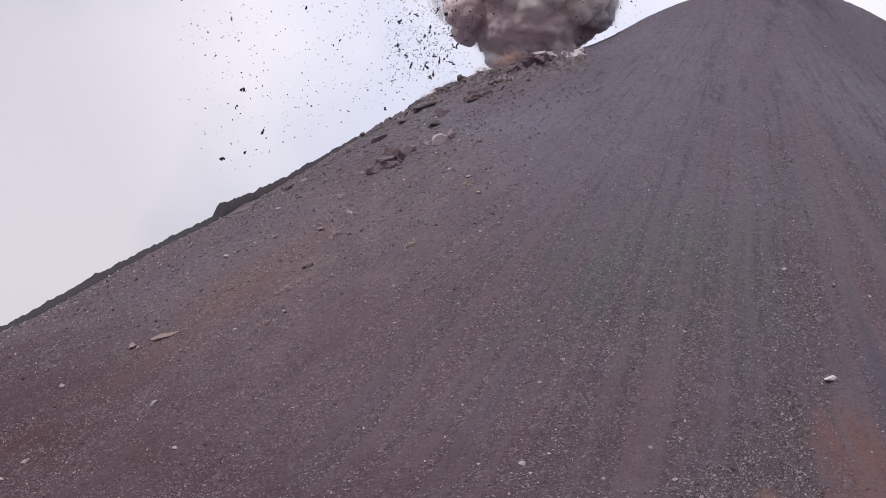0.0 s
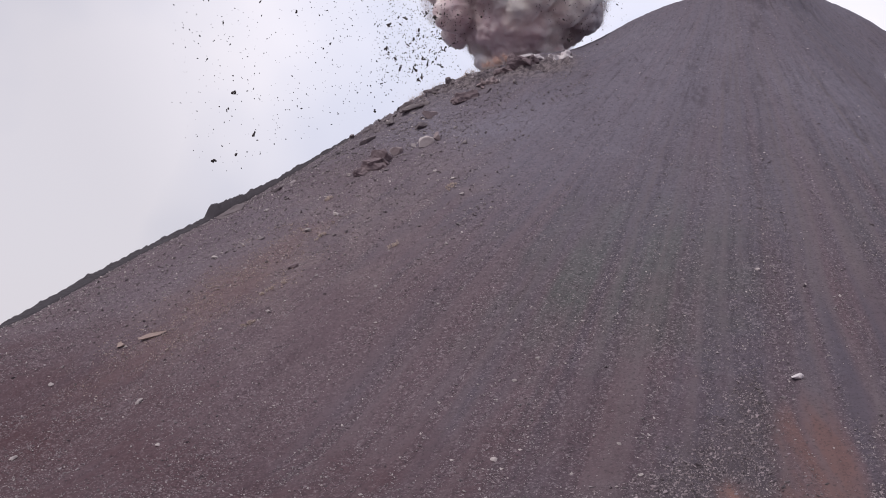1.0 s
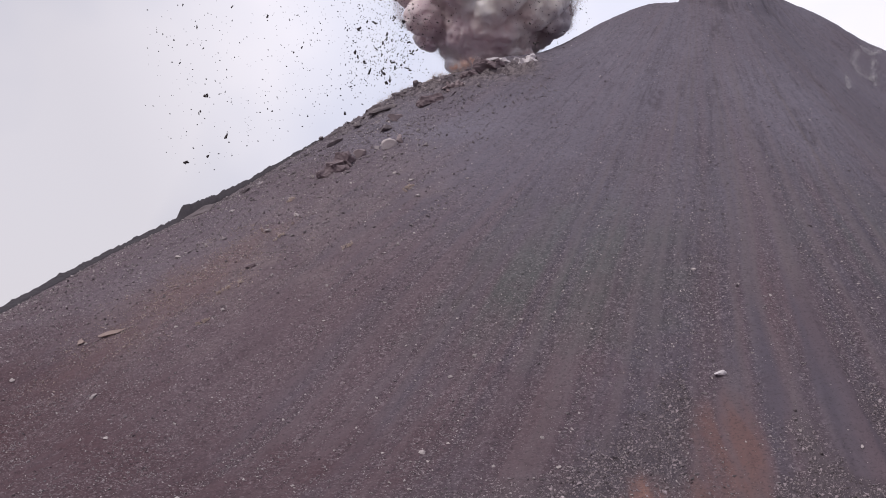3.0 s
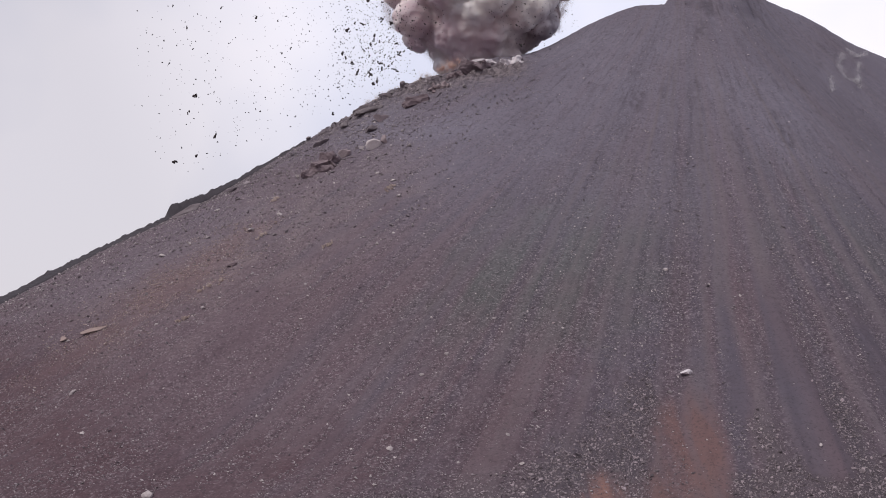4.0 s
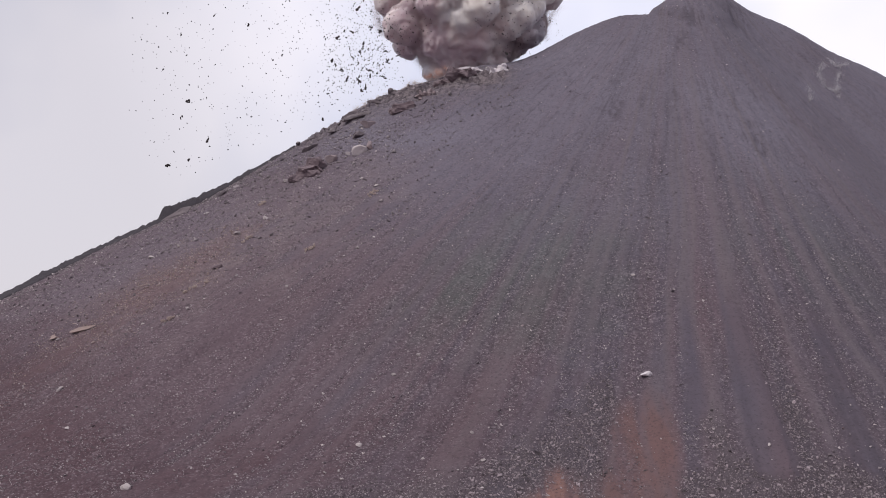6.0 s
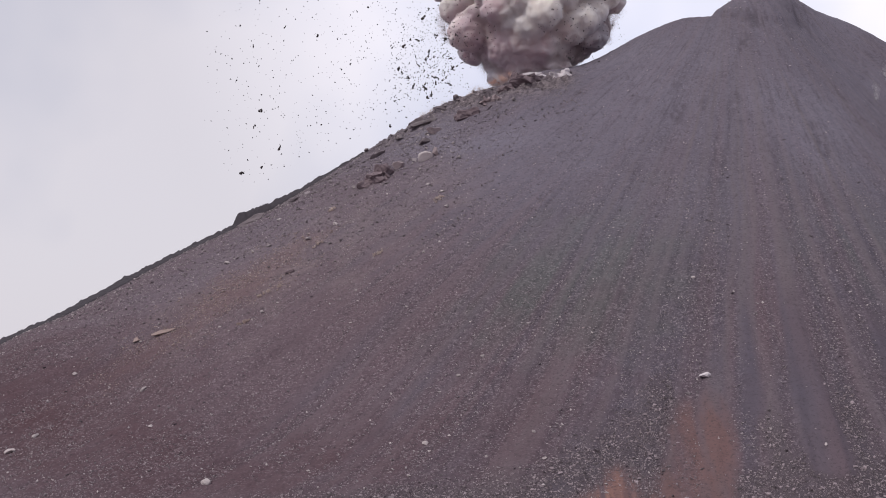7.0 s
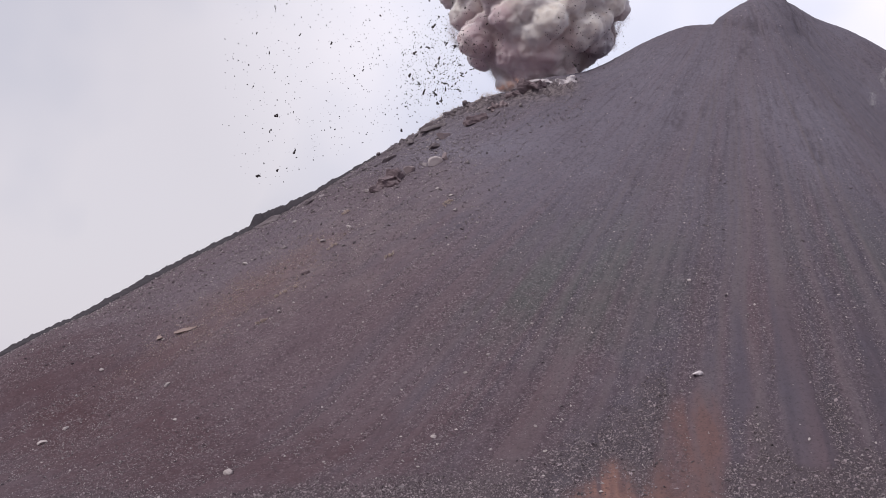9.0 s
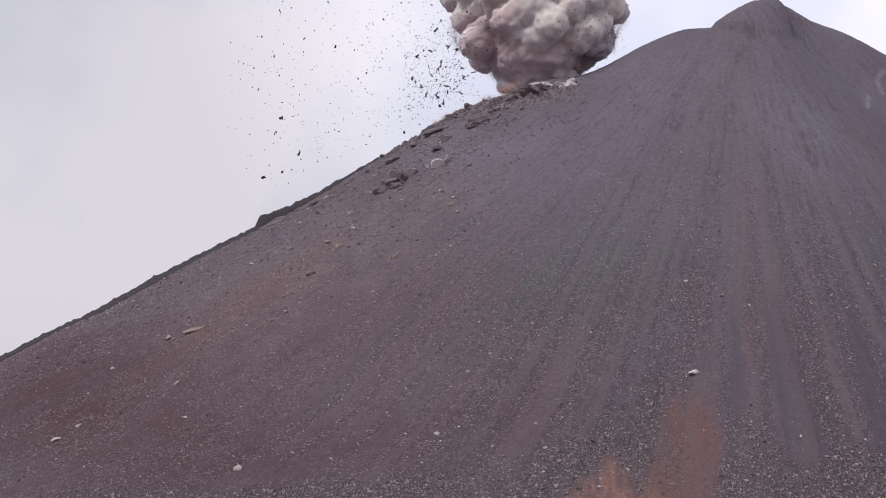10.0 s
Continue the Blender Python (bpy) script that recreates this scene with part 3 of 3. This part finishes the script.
def flight_places(count, seed):
    """Places in the spray of fragments that fans out up and to one side of the vent."""
    r = np.random.RandomState(seed)
    n = count * 3
    kind = r.uniform(0, 1, n)
    near, wide = kind < 0.28, kind < 0.93
    far = np.where(near, r.uniform(26, 56, n), np.where(wide, 18 + 125 * r.uniform(0, 1, n) ** 0.95, r.uniform(28, 60, n)))
    a = np.radians(np.where(near, r.uniform(132, 200, n), np.where(wide, r.uniform(100, 207, n), r.uniform(15, 60, n))))
    x, y = VENT[0] - 7 + far * np.cos(a), VENT[1] - 18 + r.normal(0, 7, n)
    z = VENT[2] + 10 + far * np.sin(a) * 0.85
    clear = (z > cone_height(x, y) + 3) & (z < 320)
    return np.stack([x, y, z], -1)[clear][:count]


FRAGMENTS = [fragment_mesh(k) for k in range(1, 15)]
rng = random.Random(77)
PLACES = flight_places(298, 77)
for k in range(len(PLACES)):
    ob = new("lava_fragment", FRAGMENTS[k % len(FRAGMENTS)])
    size = min(1.05, 0.44 * math.exp(rng.gauss(0, 0.5)))
    ob.matrix_world = Matrix.LocRotScale(Vector(PLACES[k]), Euler((rng.uniform(0, 6), rng.uniform(0, 6), rng.uniform(0, 6))), (size, size, size))
    tagged(ob, "ragged dark lava fragment flying through the air", "lava fragment", "airborne lava fragments")


def fine_spray(count, seed):
    """The smallest airborne bits, too many to count."""
    p = flight_places(count, seed)
    r = np.random.RandomState(seed)
    n = len(p)
    half = 0.11 + 0.2 * r.uniform(0, 1, n) ** 2
    co = splinters(r, n) * half[:, None, None] * 1.2 + p[:, None]
    idx = OCTA_FACES[None] + (np.arange(n) * 6)[:, None, None]
    return tagged(new("lava_spray", raw_mesh("lava_spray", co, idx, LAVA_SKIN)), "fine dark lava bits hanging in the air round the vent", "lava spray", kind="stuff")


fine_spray(2200, 78)


# ---- rocks ----
def rock(name, x, y, size, material, label, seed, crag=0.35, turn=0.0, sink=0.25, detail=3, group="", category="rock"):
    ob = part(name, rock_bmesh(size, seed, detail, crag), material)
    slope = Vector((at(x - 1.5, y) - at(x + 1.5, y), at(x, y - 1.5) - at(x, y + 1.5), 3.0)).normalized()
    lie = Vector((0, 0, 1)).rotation_difference(slope.lerp(Vector((0, 0, 1)), 0.25)).to_matrix().to_4x4()
    ob.matrix_world = Matrix.Translation((x, y, at(x, y))) @ lie @ Matrix.Translation((0, 0, size[2] * (1 - 2 * sink))) @ Matrix.Rotation(radians(turn), 4, "Z")
    return tagged(ob, label, category, group)


def outcrop(name, x, y, lumps, material, label, seed, category="outcrop", cut=(0.32, 0.70), crag=0.5):
    """Several broken lumps grown together. lumps: offset along, into and up, then three half-lengths."""
    ob = new(name)
    ob.location = (x, y, at(x, y))
    for k, (dx, dy, dz, a, b, c) in enumerate(lumps):
        spot = (dx, dy, at(x + dx, y + dy) - at(x, y) + dz - 0.35 * c)
        block = part("block", rock_bmesh((a, b, c), seed + k, 4, crag, turn=k * 0.5, cut=cut), material, ob)
        block.location = spot
    return tagged(ob, label, category)


def ledge_bmesh(size, seed):
    """A flat-topped block of bedded rock with broken, notched edges."""
    rng = random.Random(seed)
    bm = bmesh.new()
    bmesh.ops.create_cube(bm, size=2)
    bmesh.ops.subdivide_edges(bm, edges=bm.edges[:], cuts=9, use_grid_fill=True)
    off = Vector((rng.uniform(0, 90), rng.uniform(0, 90), rng.uniform(0, 90)))
    for v in bm.verts:
        p = v.co.copy()
        big = max(abs(p.x), abs(p.y), abs(p.z))
        p = p.lerp(p.normalized() * big, 0.28)
        q = Vector((p.x * size[0], p.y * size[1], p.z * size[2]))
        rough = 0.36 * noise.noise(q * 0.35 + off) + 0.22 * noise.noise(q * 0.9 + off) + 0.08 * noise.noise(q * 2.5 + off)
        taper = 1 - 0.30 * abs(p.x) ** 3 * (0.5 + 0.5 * noise.noise(Vector((p.x * 2, 0, seed))))
        v.co = Vector((q.x * (1 + rough * 0.6), q.y * (1 + rough), q.z * taper * (1 + rough * 0.8)))
    return bm


def ledge(name, x, y, size, material, label, seed, turn=0.0, sink=0.3, lift=0.0):
    ob = part(name, ledge_bmesh(size, seed), material)
    tilt = math.atan2(at(x + 3, y) - at(x - 3, y), 6.0) * 0.85
    ob.matrix_world = Matrix.Translation((x, y, at(x, y) + size[2] * (1 - 2 * sink) + lift)) @ Matrix.Rotation(-tilt, 4, "Y") @ Matrix.Rotation(radians(turn), 4, "Z")
    return tagged(ob, label, "rock ledge")


rock("white_block", 90.6, 250.6, (1.3, 0.8, 0.7), PALE_STONE, "angular white block lying on the ash slope", 304, 0.8, 20, 0.2, 2)
rock("tan_slab", -80.8, 313.1, (3.3, 1.1, 0.6), TAN_STONE, "long flat tan slab resting on the slope", 302, 0.25, 12, 0.1)
rock("tan_slab", -91.1, 313.3, (1.3, 0.9, 0.7), TAN_STONE, "small tan block beside a longer slab", 303, 0.3, 40, 0.2)
ledge("stone_ledge", 14.3, 419.6, (5.6, 2.0, 2.0), BROWN_STONE, "dark overhanging lava ledge with a flat top", 330, 8, 0.30)
outcrop("brown_boulder", -20.2, 387.5, [(-2.4, -0.4, 1.0, 4.6, 2.8, 2.6), (1.8, 1.4, 3.0, 2.8, 2.6, 3.2), (-5.0, -1.0, 0.2, 2.8, 2.0, 1.6), (0.2, 0.2, 1.8, 3.4, 2.6, 2.8), (3.0, 0.4, 1.6, 1.8, 1.6, 1.8), (-3.4, 0.8, 1.6, 2.2, 1.8, 1.8), (1.0, 1.6, 4.4, 1.6, 1.4, 1.8)], BROWN_STONE,
        "jagged dark reddish-brown boulder half buried in ash", 310, "boulder", (0.45, 0.8), 0.6)
rock("pale_rock", -12.5, 393.5, (1.9, 1.3, 1.5), PINK_STONE, "grey rock beside the brown boulder", 320, 0.4, 10)
rock("pale_rock", -1.1, 392.6, (2.4, 1.2, 1.7), LIGHT_STONE, "pale pinkish flat-faced rock on the slope", 321, 0.3, 25, 0.2)
rock("grey_rock", 3.2, 393.8, (1.4, 1.2, 1.7), PINK_STONE, "grey rock leaning beside a paler one", 322, 0.4, 60)
outcrop("dark_outcrop", 37.5, 437.5, [(-5, -0.6, 1.2, 3.8, 2.5, 2.6), (0, 0, 1.8, 4.4, 2.6, 3.2), (4.6, 0.6, 2.0, 3.6, 2.2, 2.8)], BROWN_STONE, "dark brown broken lava outcrop under the vent rim", 340, cut=(0.4, 0.75), crag=0.9)
ledge("pale_slab", 40.2, 437.0, (3.4, 1.4, 0.7), PALE_STONE, "pale slab lying across a dark outcrop", 342, -18, 0.25, 3.4)
ledge("pale_slab", 34.0, 437.5, (2.4, 1.2, 0.6), RIM_STONE, "grey slab lying across a dark outcrop", 343, -25, 0.25, 2.8)
outcrop("pale_outcrop", 24.0, 428.0, [(-3.4, 0.2, 0.5, 1.3, 1.0, 0.9), (-1.6, 0.6, 1.0, 1.5, 1.2, 1.2), (0.2, 0.9, 1.6, 1.7, 1.3, 1.4), (2.0, 1.0, 1.9, 1.5, 1.2, 1.5), (3.5, 0.2, 1.2, 1.2, 1.0, 1.1), (-0.4, -0.8, 0.4, 1.4, 1.0, 0.9), (1.7, -0.7, 0.6, 1.5, 1.0, 1.0), (-2.4, -0.8, 0.2, 1.0, 0.8, 0.7)], PINK_STONE, "pale pinkish fractured rock outcrop on the rim", 350, crag=0.9)
ledge("stone_ledge", 19.0, 434.0, (4.6, 1.6, 1.1), DARK_STONE, "dark flat rock bench above the pale outcrop", 352, -14, 0.35)
outcrop("pale_outcrop", 55.8, 440.0, [(-1.6, 0, 1.6, 2.6, 2.0, 2.3), (1.8, 0.4, 2.2, 2.8, 2.0, 2.7), (-4.4, 0.5, 0.4, 1.7, 1.4, 1.3), (4.2, -0.3, 0.8, 1.5, 1.2, 1.2)], PALE_STONE,
        "blocky whitish rock knob on the vent rim", 360, crag=0.9)
outcrop("pale_outcrop", 43.5, 443.5, [(-3, 0, 0.8, 2.6, 1.6, 1.1), (1.0, 0.4, 1.2, 2.4, 1.4, 1.2), (4.2, 0.2, 1.0, 1.8, 1.2, 1.0)], PALE_STONE, "pale slabby rocks at the edge of the vent", 370)
ledge("stone_ledge", -7.0, 430.0, (6.4, 1.5, 0.9), RIM_STONE, "long grey slab jutting out under the skyline", 380, 4, 0.25, 0.8)
ledge("stone_ledge", -11.0, 441.0, (4.0, 1.6, 1.0), DARK_STONE, "dark flat lava ledge on the skyline", 382, 8, 0.3, 0.4)
ledge("stone_ledge", 1.5, 442.0, (4.4, 1.6, 0.9), DARK_STONE, "low dark rock bench on the skyline", 384, 6, 0.3, 0.2)
rock("grey_rock", 7.4, 442.0, (1.2, 0.9, 1.0), DARK_STONE, "dark knob of rock standing on the skyline", 390, 0.5, 0, 0.1)
rock("grey_rock", -0.5, 416.2, (2.6, 1.6, 1.9), PINK_STONE, "cracked grey rock on the upper slope", 391, 0.45, 15)
rock("grey_rock", -4.0, 409.6, (2.4, 1.4, 1.3), DARK_STONE, "low dark rock on the upper slope", 392, 0.45, 25)
rock("grey_rock", -25.5, 420.0, (2.6, 1.4, 1.3), DARK_STONE, "low dark rock on the upper slope", 393, 0.45, 25)
rock("brown_rock", -77.0, 405.0, (5.5, 2.2, 1.5), DARK_STONE, "low brown rock shelf under the dark ridge", 394, 0.5, 35, 0.3)
rock("brown_rock", -41.7, 329.1, (1.6, 1.0, 0.7), BROWN_STONE, "dark brown rock lying in the gravel", 395, 0.4, 30)

STONES = [
    (93.4, 289.7, 0.7), (17.2, 235.1, 0.8), (6.7, 321.9, 0.8), (-45.9, 307.1, 0.8), (-59.7, 305.5, 0.7), (30.2, 268.0, 0.7),
    (-75.5, 280.7, 1.1), (-104.3, 270.0, 1.1), (-14.6, 307.7, 0.7), (23.7, 261.6, 0.6), (8.6, 361.8, 0.8), (2.6, 369.9, 0.9),
    (11.6, 349.0, 1.1), (-30.1, 388.0, 1.5), (-72.0, 353.2, 1.2), (-60.0, 382.2, 1.2), (-40.2, 350.0, 1.2),
    (-31.5, 357.5, 1.2), (43.3, 278.9, 0.6), (45.3, 234.3, 0.6), (48.0, 223.3, 0.7), (-63.6, 256.2, 0.7), (-107.3, 302.0, 0.9),
    (15.1, 219.7, 0.6), (-37.1, 226.2, 1.4), (-107.9, 261.8, 1.4), (114.6, 222.8, 0.6), (103.0, 228.7, 0.6),
]
for k, (sx, sy, half) in enumerate(STONES):
    rock("pale_stone", sx, sy, (half * 0.85, half * 0.65, half * 0.5), LIGHT_STONE, "pale angular stone lying on the ash slope", 400 + k, 0.35, 37 * k, 0.25, 2, "pale stones on the slope")

# blocks strewn along the vent rim and the upper flank
rng = random.Random(5)
for k in range(110):
    if k < 70:
        bx, by = rng.uniform(-30, 62), 0
        by = 446 - abs(rng.gauss(0, 9)) + (4 if bx > 40 else 0)
        half = min(2.2, 0.55 * math.exp(rng.gauss(0, 0.5)))
    else:
        bx, by = rng.uniform(-70, 15), rng.uniform(375, 440)
        half = min(1.7, 0.5 * math.exp(rng.gauss(0, 0.5)))
    rock("rim_block", bx, by, (half * 1.3, half, half * 0.7), rng.choice((RIM_STONE, RIM_STONE, GREY_STONE, DARK_STONE)), "broken lava block strewn below the vent rim", 600 + k, 0.4, rng.uniform(0, 180), 0.25, 2,
         "lava blocks on the rim")


# larger loose stones, each one its own
SMALL_ROCKS = []
for k in range(12):
    bm = rock_bmesh((1.0, 0.75, 0.55), 900 + k, 1, 0.5)
    mesh = bpy.data.meshes.new("loose_stone")
    bm.to_mesh(mesh)
    bm.free()
    mesh.materials.append((LIGHT_STONE, GREY_STONE, PINK_STONE)[k % 3])
    SMALL_ROCKS.append(mesh)
rng = random.Random(91)
for k in range(210):
    if k < 90:
        sx, sy = rng.uniform(-95, 25), rng.uniform(300, 400)
    else:
        sx, sy = rng.uniform(-110, 150), 205 + 110 * rng.random() ** 1.4
    half = min(0.75, 0.34 * math.exp(rng.gauss(0, 0.35)))
    ob = new("loose_stone", SMALL_ROCKS[k % 12])
    ob.matrix_world = Matrix.LocRotScale(Vector((sx, sy, at(sx, sy) + 0.12 * half)), Euler((rng.uniform(-0.5, 0.5), rng.uniform(-0.5, 0.5), rng.uniform(0, 6.28))), (half, half, half))
    tagged(ob, "broken grey stone lying loose on the ash slope", "stone", "loose stones on the slope")


# ---- loose stones, too many to count ----
def stone_field(name, label, count, accept, size, material, seed, box=(-190, 250, 192, 462)):
    """One mesh of many small broken stones lying on the slope."""
    r = np.random.RandomState(seed)
    n = count * 7
    x, y = r.uniform(box[0], box[1], n), r.uniform(box[2], box[3], n)
    keep = (r.uniform(0, 1, n) < accept(x, y)) & (np.abs(x - 30) < 45 + 0.5 * y)
    x, y = x[keep][:count], y[keep][:count]
    n = len(x)
    half = size[0] * np.exp(r.normal(0, size[1], n))
    half = np.minimum(half, size[2])
    shapes = splinters(r, n)
    z = ground_height(x, y) + half * 0.2
    co = shapes * half[:, None, None] * np.array([1, 1, 0.8]) + np.stack([x, y, z], -1)[:, None]
    idx = OCTA_FACES[None] + (np.arange(n) * 6)[:, None, None]
    mesh = raw_mesh(name, co, idx, material)
    return tagged(new(name, mesh), label, "stones", kind="stuff")


def thin(x, y):
    return np.clip(0.25 + 1.6 * (fbm(x / 12, y / 12, 101, 3) - 0.4) + 3.0 * (0.49 - rills(x, y)), 0.04, 1) * (1 - 0.9 * tongue(x, y)) * (1 - 0.7 * rusty(x, y)) * (1 - 0.85 * np.clip((x - 15) / 40, 0, 1) * np.clip((y - 310) / 60, 0, 1))


def upper_left(x, y):
    return np.clip((-x + 40) / 60, 0, 1) * np.clip((y - 300) / 60, 0, 1) * (0.3 + fbm(x / 15, y / 15, 111, 3))


def below_rim(x, y):
    return np.clip((y - 372) / 50, 0, 1) * np.clip((70 - x) / 20, 0, 1) * np.clip((x + 90) / 40, 0, 1) * np.clip(2.2 * fbm(x / 9, y / 9, 113, 3) - 0.6, 0.05, 1)


stone_field("scree", "loose grey-brown stones scattered over the ash slope", 64000, thin, (0.15, 0.45, 0.6), GREY_STONE, 201)
stone_field("gravel", "coarse grey gravel gathered at the foot of the slope", 50000, gravel, (0.15, 0.55, 0.70), GRAVEL_STONE, 202, (-110, 190, 192, 262))
stone_field("pale_pebbles", "small pale stones dotted over the slope", 15000, thin, (0.16, 0.45, 0.5), LIGHT_STONE, 203)
stone_field("rubble", "lava rubble strewn over the upper flank below the rim", 4500, upper_left, (0.24, 0.5, 0.9), RIM_STONE, 204, (-150, 70, 300, 455))
stone_field("rim_rubble", "grey lava rubble heaped below the vent rim", 7000, below_rim, (0.18, 0.5, 0.65), RIM_STONE, 206, (-90, 75, 360, 456))
stone_field("pale_rubble", "pale broken stones on the upper flank", 4600, upper_left, (0.22, 0.45, 0.8), LIGHT_STONE, 207, (-160, 60, 290, 455))
stone_field("dark_rubble", "dark broken lava on the upper flank", 1200, upper_left, (0.24, 0.5, 0.9), DARK_STONE, 205, (-150, 70, 300, 455))


def chutes(x, y):
    """Broken dark cinders caught in the chutes of the upper cone."""
    rho, th = polar(x, y)
    streak = np.clip((0.47 - rills(x, y)) * 9, 0, 1) * np.clip(4 * fbm(th * 80, rho / 14, 167, 3) - 1.7, 0, 1)
    clump = np.clip(6 * fbm(x / 6, y / 9, 169, 3) - 3.7, 0, 1)
    return np.maximum(streak, clump) * np.clip((x - 40) / 30, 0, 1) * np.clip((y - 300) / 60, 0.1, 1)


stone_field("cinders", "dark broken cinders caught in the chutes of the cone", 5000, chutes, (0.15, 0.45, 0.42), CINDER_STONE, 208, (40, 240, 280, 478))


def tan_strip(x, y):
    return blob(x, y, -62, 328, 20, 46, 181, 0.7, -46, 0.9) * np.clip(2.4 * fbm(x / 6, y / 6, 183, 3) - 0.5, 0.05, 1)


stone_field("tan_rubble", "small tan stones strewn across the upper flank", 6500, tan_strip, (0.20, 0.45, 0.6), TAN_STONE, 209, (-140, 20, 270, 400))
